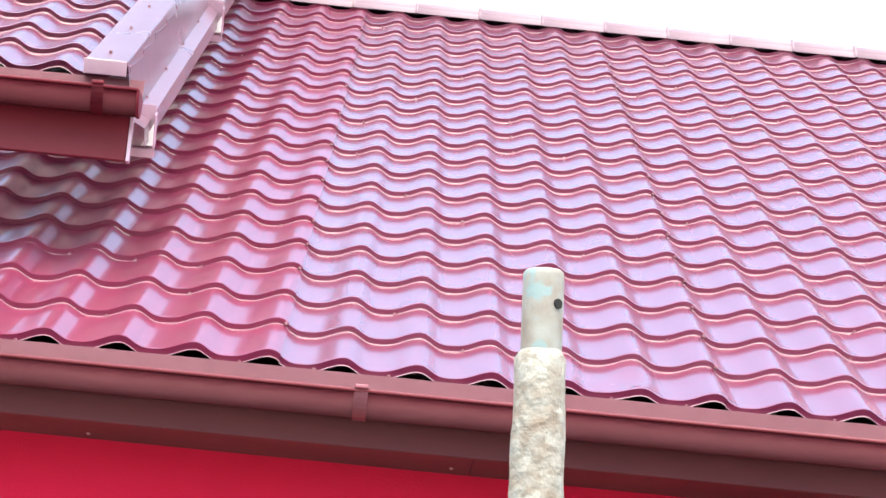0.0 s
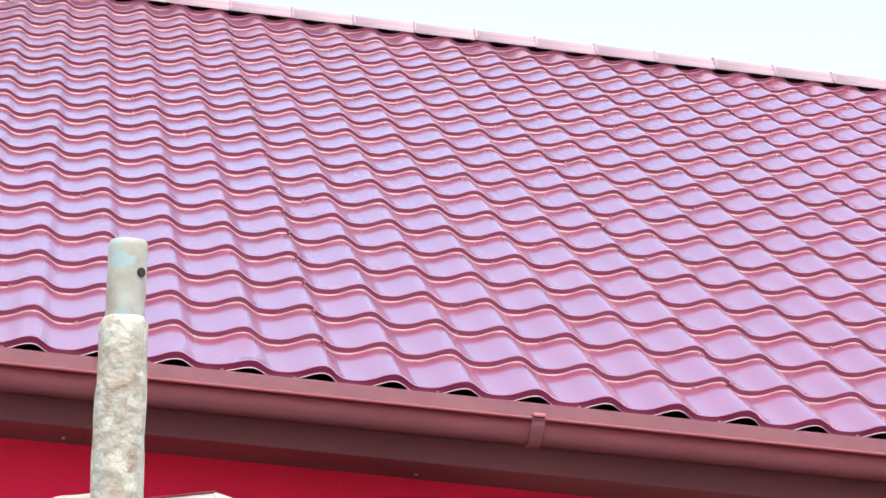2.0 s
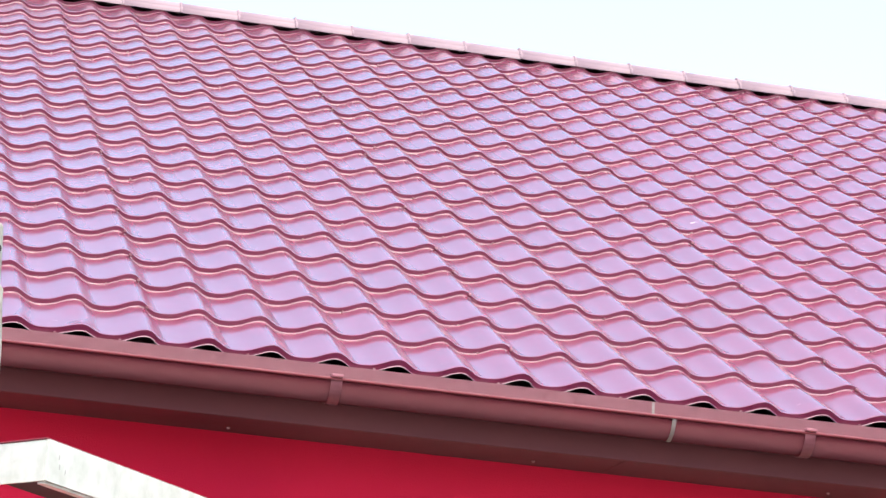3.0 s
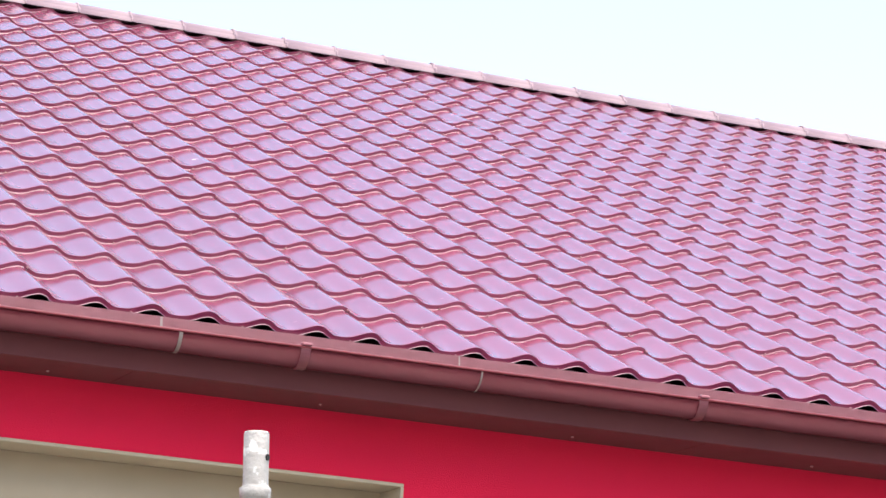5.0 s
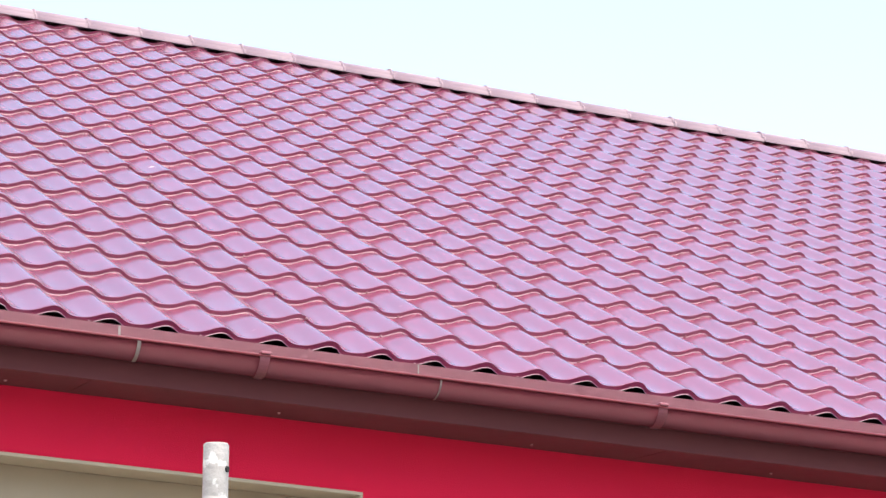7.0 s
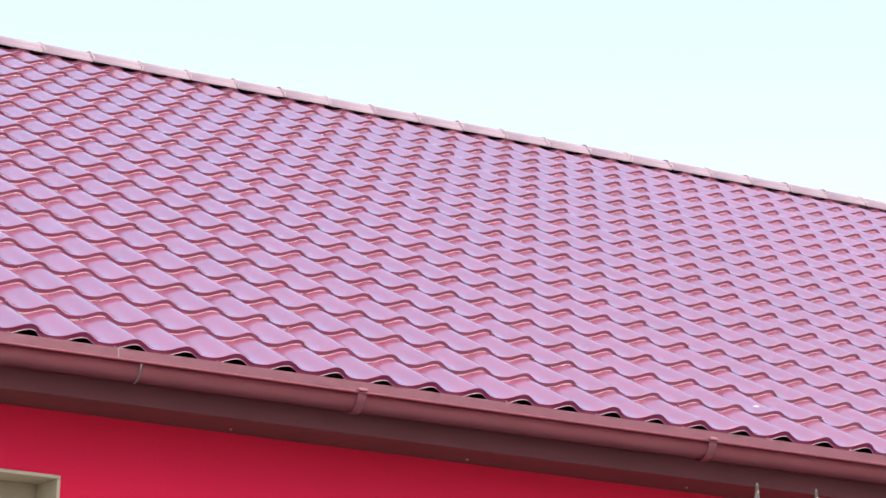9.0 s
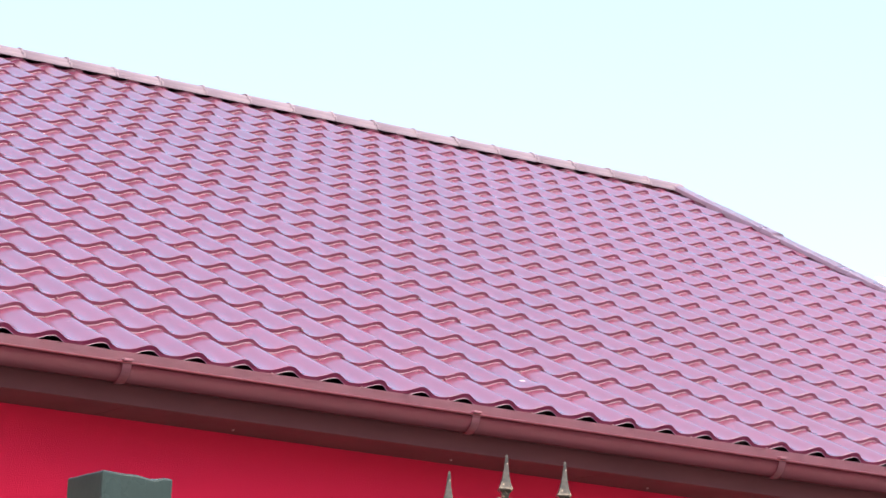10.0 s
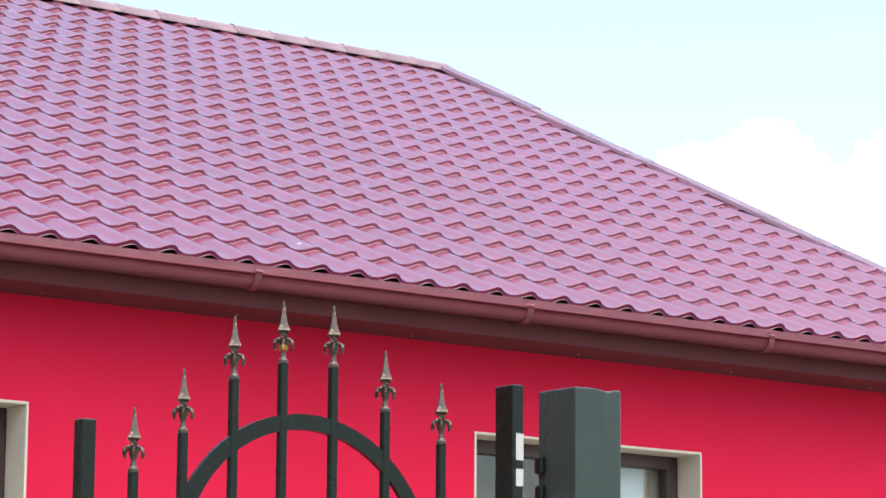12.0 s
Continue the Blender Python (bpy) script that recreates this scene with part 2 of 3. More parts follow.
wall_front = part("wall_front", wall_with_openings(WALL_LEFT, WALL_RIGHT, 0.0, EAVE - 0.20, WALL_Y, WALL_Y + 0.3, OPENINGS), WALL_RED)
tagged(wall_front, "bright red rendered house wall under the eaves", "wall", kind="structure")
wall_back = part("wall_back", box(WALL_LEFT, WALL_RIGHT, BACK_Y - 0.6, BACK_Y - 0.3, 0, EAVE - 0.15), WALL_RED)
tagged(wall_back, "plain red rendered back wall of the house", "wall", kind="structure")


def gable(x0, x1):
    b = bmesh.new()
    pts = [(WALL_Y + 0.31, 0), (BACK_Y - 0.61, 0), (BACK_Y - 0.61, EAVE + 0.02), (RIDGE_Y, RIDGE_Z - 0.2), (WALL_Y + 0.31, EAVE + 0.02)]
    lo = [b.verts.new((x0, *p)) for p in pts]
    hi = [b.verts.new((x1, *p)) for p in pts]
    b.faces.new(lo)
    b.faces.new(hi)
    for i in range(5):
        b.faces.new((lo[i], lo[(i + 1) % 5], hi[(i + 1) % 5], hi[i]))
    return b


for nm, x in (("wall_right", WALL_RIGHT - 0.3), ("wall_left", WALL_LEFT)):
    tagged(part(nm, gable(x, x + 0.3), WALL_RED), "plain red rendered gable wall of the house", "wall", kind="structure")


# ---- windows ----
def window(index, x0, x1, z0, z1, label, blind, d=0.16, surround=None):
    w = thing("window_%d" % index, label, "window", kind="structure")
    surround = surround or REVEAL
    y = WALL_Y
    t = 0.012
    proud = 0.004
    part("window_reveal", box(x0, x1, y - proud, y + d, z1 - t, z1, 0.002), surround, w, "beige plastered window head")
    part("window_reveal", box(x0, x0 + t, y - proud, y + d, z0, z1 - t, 0.002), surround, w, "beige plastered window side")
    part("window_reveal", box(x1 - t, x1, y - proud, y + d, z0, z1 - t, 0.002), surround, w, "beige plastered window side")
    part("window_sill", box(x0 - 0.02, x1 + 0.02, y - 0.04, y + d, z0 - 0.02, z0 + 0.01, 0.003), surround, w)
    fr = 0.06
    a, b, c, e = x0 + t, x1 - t, z0 + 0.01, z1 - t
    frame_bm = bmesh.new()
    for q in ((a, a + fr, c, e), (b - fr, b, c, e), (a + fr, b - fr, e - fr, e), (a + fr, b - fr, c, c + fr),
              *([] if blind else [((a + b) / 2 - 0.045, (a + b) / 2 + 0.045, c + fr, e - fr)])):
        box(q[0], q[1], y + d, y + d + 0.07, q[2], q[3], 0.004, 1, frame_bm)
    part("window_frame", frame_bm, FRAME_BROWN, w, "dark brown window frame")
    for p0, p1 in ((a + fr, (a + b) / 2 - 0.045), ((a + b) / 2 + 0.045, b - fr)):
        if blind:
            if p0 < (a + b) / 2 - 0.1:
                part("roller_blind", box(a, b, y + d - 0.02, y + d - 0.004, c, e, 0.002), BLIND, w, "lowered beige brown blind")
        else:
            g = part("pane", box(p0, p1, y + d + 0.03, y + d + 0.036, c + fr, e - fr), GLASS, w)
            g.visible_shadow = False
    if not blind:
        # pale bluish sheet puts the sky's reflection into the right pane
        part("backcloth", box((a + b) / 2 + 0.05, b - fr - 0.085, y + d + 0.075, y + d + 0.080, c, e), PANE_SKY, w, "pale sheet giving the pane its sky reflection")
        part("backcloth", box(b - fr - 0.080, b - fr + 0.01, y + d + 0.085, y + d + 0.090, c, e), BLIND, w, "beige strip of a second curtain")
        # near-black sheet added to keep the left pane as dark as an unlit room
        part("backcloth", box(a + 0.02, (a + b) / 2 + 0.03, y + d + 0.085, y + d + 0.090, c, e), DARK, w, "near-black sheet added to shade the left pane")
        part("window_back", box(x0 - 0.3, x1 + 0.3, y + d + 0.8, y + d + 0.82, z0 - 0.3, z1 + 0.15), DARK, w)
    return w


window(1, *OPENINGS[0], "recessed window with beige surround and lowered shutter", True, 0.20, REVEAL_TAN)
window(2, *OPENINGS[1], "recessed window with beige surround and brown frame", False)
window(3, *OPENINGS[2], "recessed window with beige surround and brown frame", False)


# ---- eaves: fascia, soffit, gutter ----
fascia = part("fascia", box(ROOF_LEFT, ROOF_RIGHT, 0.0, 0.02, EAVE - 0.209, EAVE - 0.035, 0.002), FASCIA_BROWN)
tagged(fascia, "dark brown sheet metal fascia behind the gutter", "fascia", kind="structure")
soffit = thing("soffit", "dark brown sheet metal soffit under the eaves", "soffit", kind="structure")
x = ROOF_LEFT
while x < ROOF_RIGHT:
    x1 = min(x + 2.0, ROOF_RIGHT)
    part("soffit_panel", box(x, x1 - 0.003, 0.020, WALL_Y + 0.02, EAVE - 0.208, EAVE - 0.201), FASCIA_BROWN, soffit)
    x += 2.0
for i in range(17):
    b = bmesh.new()
    bmesh.ops.create_uvsphere(b, u_segments=8, v_segments=5, radius=0.006)
    part("rivet", b, SCREW, soffit, at=pose(-5.2 + i * 0.91, 0.20 + 0.01 * math.sin(i * 2.2), EAVE - 0.208), smooth=True)

GUT_Y, GUT_Z, GUT_R = -0.095, EAVE - 0.095, 0.060


def gutter_section(r, lo=180, hi=360, n=30):
    return [(GUT_Y + r * math.cos(radians(a)), GUT_Z + r * math.sin(radians(a))) for a in np.linspace(lo, hi, n)]


def build_gutter(name, label, x0, x1, brackets, clips, end_cap, y_off=0.0, z_off=0.0, paint=None):
    paint = paint or GUTTER_RED
    g = thing(name, label, "gutter", at=(0, y_off, z_off))
    sec = gutter_section(GUT_R)
    ch = extrude_section(sec, x0, x1, thick=0.0025)
    part("channel", ch, paint, g, smooth=True)
    bead = extrude_section([(GUT_Y - GUT_R - 0.002 + 0.0045 * math.cos(a), GUT_Z + 0.0045 * math.sin(a))
                            for a in np.linspace(0, 2 * math.pi, 10, endpoint=False)], x0, x1, closed=True)
    part("rim_bead", bead, paint, g, "rolled front rim of the gutter", smooth=True)
    drip = extrude_section([(0.010, EAVE - 0.027), (-0.006, EAVE - 0.029), (-0.016, GUT_Z + 0.001), (-0.020, GUT_Z - 0.02)], x0, x1, thick=0.001)
    part("drip_edge", drip, DRIP_RED, g, "mauve red drip flashing")
    for bx in brackets:
        hook = extrude_section(gutter_section(GUT_R + 0.004, 172, 330, 14), bx - 0.0165, bx + 0.0165, thick=0.004)
        merge_hook = bmesh.new()
        merge(merge_hook, hook)
        box(bx - 0.0165, bx + 0.0165, GUT_Y - GUT_R - 0.014, GUT_Y - GUT_R + 0.012, GUT_Z + 0.004, GUT_Z + 0.013, 0.002, 1, merge_hook)
        part("bracket", merge_hook, paint if z_off else DRIP_RED, g, "bent metal gutter bracket")
    for cx, half in clips:
        part("joint_clip", extrude_section(gutter_section(GUT_R + 0.0035, 176, 265, 10), cx - half, cx + half, thick=0.002), CLIP, g,
             "pale worn gutter joint seam")
        part("drip_joint", extrude_section([(-0.0080, EAVE - 0.031), (-0.0180, GUT_Z + 0.003)], cx - half - 0.022, cx - 0.020, thick=0.001), CLIP, g,
             "pale joint in the drip flashing")
    for ex in end_cap:
        cap = extrude_section(gutter_section(GUT_R + 0.003), ex - 0.004, ex + 0.004, closed=True)
        part("end_cap", cap, paint, g)
    return g


BRACKETS = [-0.89 + 1.395 * i for i in range(-4, 8)]
build_gutter("gutter", "brown red half-round metal gutter along the eaves", ROOF_LEFT, ROOF_RIGHT, BRACKETS, [(1.49, 0.006), (2.50, 0.003)], [ROOF_LEFT, ROOF_RIGHT])


# ---- roof of pressed metal tile sheets ----
AMP, RISE = 0.027, 0.0175
LIP, LEAN = 0.0027, -0.0016         # turned foot of each step, and how far its face leans back


def wave_height(x):
    u = ((x + 0.022) / WAVE) % 1.0
    v = (u - 0.39) / 0.61
    w = 0.5 + 0.5 * math.cos(math.pi * u / 0.39) if u < 0.39 else 0.95 * (0.5 - 0.5 * math.cos(math.pi * v)) + 0.05 * v
    return AMP * (w ** 1.5 - 1.0)


def sheet_mesh(x0, x1, s0, s1, seed, dents=(), tilt=0.0035, mat=None):
    """One pressed sheet in the slope's own axes: x along the eave, y up the slope, z off it."""
    per = 14
    n = max(2, round((x1 - x0) / WAVE * per))
    xs = [x0 + (x1 - x0) * i / n for i in range(n + 1)]
    verts, faces, sharp = [], [], []

    def line(s, h, j):
        start = len(verts)
        for x in xs:
            lift = tilt * (x - x0) / SHEET + 0.0012 * noise.noise(Vector((x * 2.1 + seed, s * 1.7, seed)))
            k = 1.0
            for dx, ds, depth in dents:
                k -= depth * math.exp(-((x - dx) / 0.10) ** 2 - ((s - ds) / 0.13) ** 2)
            verts.append((x, s, wave_height(x) * k + h + lift - (1 - k) * 0.020))
        return start

    def strip(a, b):
        for i in range(n):
            faces.append((a + i, a + i + 1, b + i + 1, b + i))

    top, base = RISE * 0.5, -RISE * 0.5
    j = 0
    s = s0
    prev = None
    while s < s1 - 0.02:
        e = min(s + STEP, s1)
        foot = base + (0.0 if j else -0.003)
        if prev is not None:
            strip(prev, line(s - 0.0036, foot + 0.0003, j))
        strip(line(s - 0.0036, foot + 0.0003, j), line(s - 0.0016, foot + LIP, j))
        strip(line(s - 0.0016, foot + LIP, j), line(s + LEAN, top - 0.0010, j))
        last = line(s + LEAN, top - 0.0010, j)
        for q in (0.006, 0.012, 0.06, 0.13, 0.20, 0.27, 0.316, 0.334):
            if s + q > e + 0.001:
                break
            cur = line(s + q, top + (base - top) * min(1.0, (q - 0.006) / 0.325) ** 0.92, j)
            strip(last, cur)
            last = cur
        prev = last
        j += 1
        s += STEP
    me = bpy.data.meshes.new("roof_sheet")
    me.from_pydata(verts, [], faces)
    me.materials.append(mat or ROOF_RED)
    for f in me.polygons:
        f.use_smooth = True
    return me


def screw_mesh(points):
    bm = bmesh.new()
    for x, s, h in points:
        b = bmesh.new()
        bmesh.ops.create_cone(b, cap_ends=True, segments=6, radius1=0.0055, radius2=0.0042, depth=0.008)
        bmesh.ops.rotate(b, verts=b.verts, cent=(0, 0, 0), matrix=Matrix.Rotation(radians(75), 3, "X"))
        bmesh.ops.translate(b, verts=b.verts, vec=(x, s - 0.004, h))
        merge(bm, b)
    return bm


roof = thing("roof", "wine red pressed metal tile roof with glossy enamel", "roof", kind="structure")
roof.matrix_basis = roof_matrix(0, EAVE)
DENTS = [(-0.27, 0.12, 0.80), (1.95, 0.48, 0.60), (2.90, 1.90, 0.40), (5.27, 0.48, 0.50)]   # pressed-in places, set to fit the camera's view: x, up the slope, depth
rng = random.Random(7)
k = -6
while k * SHEET < RIDGE_RIGHT - 0.05:
    x0, x1 = k * SHEET, (k + 1) * SHEET
    me = sheet_mesh(x0, x1 + 0.004, 0.0, RIDGE_S, k * 3.7, dents=[d for d in DENTS if x0 - 0.2 < d[0] < x1 + 0.2], tilt=0.0045 if k in (-3, -2) else 0.0035, mat=ROOF_LOW_SHEEN if k < -1 else ROOF_RED)
    if x1 > ROOF_RIGHT:
        cut = bmesh.new()
        cut.from_mesh(me)
        bmesh.ops.bisect_plane(cut, geom=cut.verts[:] + cut.edges[:] + cut.faces[:], plane_co=(ROOF_RIGHT - 0.03, 0, 0),
                               plane_no=(1, -VERGE_SLANT, 0), clear_outer=True)
        cut.to_mesh(me)
        cut.free()
    ob = new("roof_sheet", me)
    ob.parent = roof
    pts = [(x1 + rng.uniform(-0.004, 0.004), STEP * j, rng.uniform(-0.004, 0.002)) for j in range(1, 20) if rng.random() < 0.9 and x1 < ROOF_RIGHT + VERGE_SLANT * STEP * j - 0.1]
    for j in range(0, 20):
        for w in range(6):
            if rng.random() < (0.75 if j == 0 and w % 2 else 0.16):
                xx = x0 + 0.022 + WAVE * (w + 0.36)
                if x0 < xx < min(x1, ROOF_RIGHT + VERGE_SLANT * STEP * j - 0.1):
                    pts.append((xx, STEP * j, wave_height(xx) - 0.004))
    if pts:
        part("screw", screw_mesh(pts), SCREW, ob, "small roofing screws along the tile steps")
    k += 1
back = extrude_section([(RIDGE_Y, RIDGE_Z - 0.02), (BACK_Y, EAVE - 0.02)], ROOF_LEFT, ROOF_RIGHT - 0.03, thick=0.03)
back_ob = part("back_slope", back, ROOF_RED, roof)
back_ob.matrix_basis = roof.matrix_basis.inverted()
deck = extrude_section([(0.012, EAVE - 0.050), (RIDGE_Y, RIDGE_Z - 0.050)], ROOF_LEFT, ROOF_RIGHT - 0.04, thick=0.02)
deck_ob = part("roof_deck", deck, UNDERLAY, roof)
deck_ob.matrix_basis = roof.matrix_basis.inverted()

# ridge caps: short lapped pieces with a raised collar
CAP = 0.2975


def cap_mesh(length):
    """A half-round cap with a flat flange on either side and a raised collar at its start."""
    bm = bmesh.new()

    def arch(x, grow):
        pts = [bm.verts.new((x, -0.102 - grow, -0.028)), bm.verts.new((x, -0.098 - grow, -0.002 + grow)), bm.verts.new((x, -0.080 - grow, 0.002 + grow))]
        for a in np.linspace(math.pi, 0, 15):
            pts.append(bm.verts.new((x, (0.070 + grow) * math.cos(a), 0.003 + (0.046 + grow) * math.sin(a))))
        pts += [bm.verts.new((x, 0.080 + grow, 0.002 + grow)), bm.verts.new((x, 0.098 + grow, -0.002 + grow)), bm.verts.new((x, 0.102 + grow, -0.028))]
        return pts

    rows = [arch(-0.003, 0.0005), arch(0.001, 0.0065), arch(0.010, 0.0065), arch(0.013, 0.0), arch(length + 0.004, -0.0015)]
    for a, b in zip(rows, rows[1:]):
        for i in range(len(a) - 1):
            bm.faces.new((a[i], a[i + 1], b[i + 1], b[i]))
    return mesh_of(bm, "ridge_cap", RIDGE_SHEEN, True)


cap = cap_mesh(CAP)
RIDGE_TOP = RIDGE_Z - 0.010
ridge = thing("ridge_capping", "pinkish red lapped metal ridge caps", "ridge cap", kind="structure", at=(0, RIDGE_Y, RIDGE_TOP))
x = RIDGE_RIGHT - 57 * CAP
while x + CAP < RIDGE_RIGHT + 0.01:
    share("ridge_cap", cap, ridge, pose(x, 0, rng.uniform(-0.0015, 0.0015), 0, rng.uniform(-0.2, 0.2), rng.uniform(-0.15, 0.15)))
    x += CAP
b = lathe([(0.050, -0.03), (0.053, 0.0), (0.050, 0.006), (0.030, 0.010)], 18)
part("end_cap", b, RIDGE_SHEEN, ridge, "rounded metal end of the ridge", at=pose(RIDGE_RIGHT + 0.002, 0, -0.002, 0, 90, 0), smooth=True)

# verge trim along the gable edge
verge = thing("verge_trim", "pink red folded metal trim along the gable edge", "roof trim", kind="structure")
verge.matrix_basis = roof_matrix(0, EAVE) @ pose(ROOF_RIGHT, 0, 0, 0, 0, -math.degrees(math.atan(VERGE_SLANT)))


def verge_piece(s0, s1, x, side=1):
    """Folded trim: a flat top over the tiles and a drop outside."""
    bm = bmesh.new()
    prof = [(-0.086, -0.010), (-0.083, 0.011), (-0.075, 0.0155), (-0.05, 0.018), (-0.02, 0.020), (0.0, 0.020), (0.006, 0.014), (0.006, -0.13), (-0.004, -0.136)]
    rows = [[bm.verts.new((x + side * px, s, pz)) for px, pz in prof] for s in (s0, s1)]
    for i in range(len(prof) - 1):
        bm.faces.new((rows[0][i], rows[0][i + 1], rows[1][i + 1], rows[1][i]))
    bmesh.ops.solidify(bm, geom=bm.faces[:], thickness=0.002)
    return bm


s = 0.0
while s < RIDGE_S - 0.05:
    e = min(s + 0.72, RIDGE_S + 0.02)
    part("trim_length", verge_piece(s - 0.02, e + 0.02, 0.0), TRIM_SHEEN, verge, at=pose(0, 0, rng.uniform(0.0, 0.003), rng.uniform(-0.08, 0.12), 0, 0))
    s += 0.72

# ---- raised roof part with its own eave (upper left block of the house) ----
UP_Y, UP_Z = 0.743, EAVE + 0.884
# left end is out of view, cut short so light gets underneath
UP_LEFT, UP_RIGHT = -2.36, -1.596
upper = thing("raised_roof", "raised wine red metal tile roof section with folded verge", "roof", kind="structure")
upper.matrix_basis = roof_matrix(UP_Y, UP_Z)
UP_LEN = (RIDGE_Y - UP_Y) / C + 0.25
UP_SHIFT = 0.046                # its waves stand a little aside of the lower ones
for k in (-3, -2):
    x0 = max(k * SHEET + 0.03, UP_LEFT)
    x1 = min(x0 + SHEET, UP_RIGHT - 0.02 - UP_SHIFT)
    if x1 - x0 < 0.05:
        continue
    ob = new("roof_sheet", sheet_mesh(x0, x1, 0.0, UP_LEN, k * 5.1 + 40))
    ob.parent = upper
    ob.location = (UP_SHIFT, 0, 0)
vp = bmesh.new()
prof = [(-0.145, -0.018), (-0.141, 0.025), (-0.044, 0.030), (-0.028, 0.030), (-0.025, 0.026), (-0.005, -0.132), (0.033, -0.151), (0.035, -0.207)]
rows = [[vp.verts.new((UP_RIGHT + px, s, pz)) for px, pz in prof] for s in np.linspace(-0.044, UP_LEN, 17)]
for ra, rb in zip(rows, rows[1:]):
    for i in range(len(prof) - 1):
        vp.faces.new((ra[i], ra[i + 1], rb[i + 1], rb[i]))
for v in vp.verts:
    if v.co.x > UP_RIGHT - 0.02 and v.co.z < 0.02:
        v.co.x += 0.006 * noise.noise(v.co * 3.1)
bmesh.ops.solidify(vp, geom=vp.faces[:], thickness=0.002)
part("verge", vp, TRIM_SHEEN, upper, "wide folded verge flashing with sky sheen in its pale mauve")
part("verge_end", box(UP_RIGHT - 0.145, UP_RIGHT - 0.027, -0.048, -0.044, -0.013, 0.029, 0.001), TRIM_SHEEN, upper)
sp = []
for i in range(9):
    sp.append((UP_RIGHT - 0.003, 0.37 + i * 0.58, -0.128))
    sp.append((UP_RIGHT - 0.088, 0.09 + i * 0.53, 0.032))
part("screw", screw_mesh(sp), SCREW, upper, "screws in the verge flashing")
for s_at in (0.09, 2.55):
    st = bmesh.new()
    box(UP_RIGHT + 0.047, UP_RIGHT + 0.053, s_at, s_at + 0.045, -0.238, -0.132, 0.001, 1, st)
    box(UP_RIGHT - 0.018, UP_RIGHT + 0.053, s_at, s_at + 0.045, -0.255, -0.230, 0.001, 1, st)
    box(UP_RIGHT - 0.018, UP_RIGHT + 0.048, s_at + 0.032, s_at + 0.036, -0.232, -0.110, 0, 1, st)
    part("stay", st, TRIM_SHEEN, upper, "bent sheet metal stay under the verge")
    # white triangle added before the stay, so the gap shows bright
    tri = bmesh.new()
    lo = [tri.verts.new((UP_RIGHT + px, s_at - 0.008, pz)) for px, pz in ((0.016, -0.222), (0.049, -0.218), (0.048, -0.158))]
    hi = [tri.verts.new((v.co.x, v.co.y + 0.006, v.co.z)) for v in lo]
    tri.faces.new(lo)
    tri.faces.new(list(reversed(hi)))
    for i in range(3):
        tri.faces.new((lo[i], hi[i], hi[(i + 1) % 3], lo[(i + 1) % 3]))
    part("bright_gap_plate", tri, FILL_WHITE, upper, "white triangle added to show the gap bright")
# unseen pale walls and white underside, added to brighten the lower tiles' reflections
part("cheek_wall", box(UP_RIGHT - 0.30, UP_RIGHT - 0.20, 2.24, UP_LEN, -0.60, -0.075), PALE_RENDER, upper)
part("front_wall", box(UP_LEFT + 0.10, UP_RIGHT - 0.30, 2.20, 2.30, -0.60, -0.075), FILL_WHITE, upper, "unseen white wall added to brighten tile reflections")
part("soffit_board", box(UP_LEFT, UP_RIGHT - 0.02, 0.03, 2.20, -0.10, -0.085), FILL_WHITE, upper, "white underside added to brighten tile reflections")
up_fascia = part("fascia", box(UP_LEFT, UP_RIGHT - 0.006, UP_Y - 0.002, UP_Y + 0.02, UP_Z - 0.257, UP_Z - 0.03, 0.002), DEEP_RED)
tagged(up_fascia, "deep red fascia board under the raised roof", "fascia", kind="structure")
part("end_strip", box(UP_RIGHT - 0.005, UP_RIGHT + 0.005, UP_Y - 0.006, UP_Y + 0.024, UP_Z - 0.259, UP_Z - 0.11, 0.001), TRIM_SHEEN, up_fascia, "pale folded metal strip")
build_gutter("gutter", "short brown red gutter under the raised roof", UP_LEFT, UP_RIGHT + 0.022, [UP_RIGHT - 0.088, UP_LEFT + 0.08], [], [UP_LEFT, UP_RIGHT + 0.022],
             UP_Y, UP_Z - EAVE, DEEP_RED)


# ---- specks on the roof ----
def dropping(x, s, r, seed, stretch=1.6):
    bm = bmesh.new()
    bmesh.ops.create_icosphere(bm, subdivisions=2, radius=1)
    for v in bm.verts:
        g = 1 + 0.35 * noise.noise(v.co * 1.6 + Vector((seed, 0, 0)))
        v.co = Vector((v.co.x * r * stretch * g, v.co.y * r * g * 1.6, v.co.z * 0.0012))
    frac = (s / STEP) % 1.0
    h = wave_height(x) + RISE * (0.5 - min(1.0, frac * 1.5)) + 0.001
    ob = part("bird_dropping", bm, DROP, None, smooth=True, at=roof_matrix(0, EAVE) @ pose(x, s, h, 0, -math.degrees(math.atan((wave_height(x + 0.01) - wave_height(x - 0.01)) / 0.02)), 0))
    return tagged(ob, "small chalky white bird dropping on a roof tile", "dropping", group="droppings on the roof")


for i, (x, s, r) in enumerate([(2.32, 2.90, 0.016), (3.445, 3.72, 0.014), (2.75, 4.37, 0.014), (5.25, 0.44, 0.008), (1.94, 3.17, 0.012), (-0.98, 0.20, 0.006),
                               (-0.72, 2.6, 0.008), (-1.52, 0.62, 0.008)]):
    dropping(x, s, r, i * 2.3)


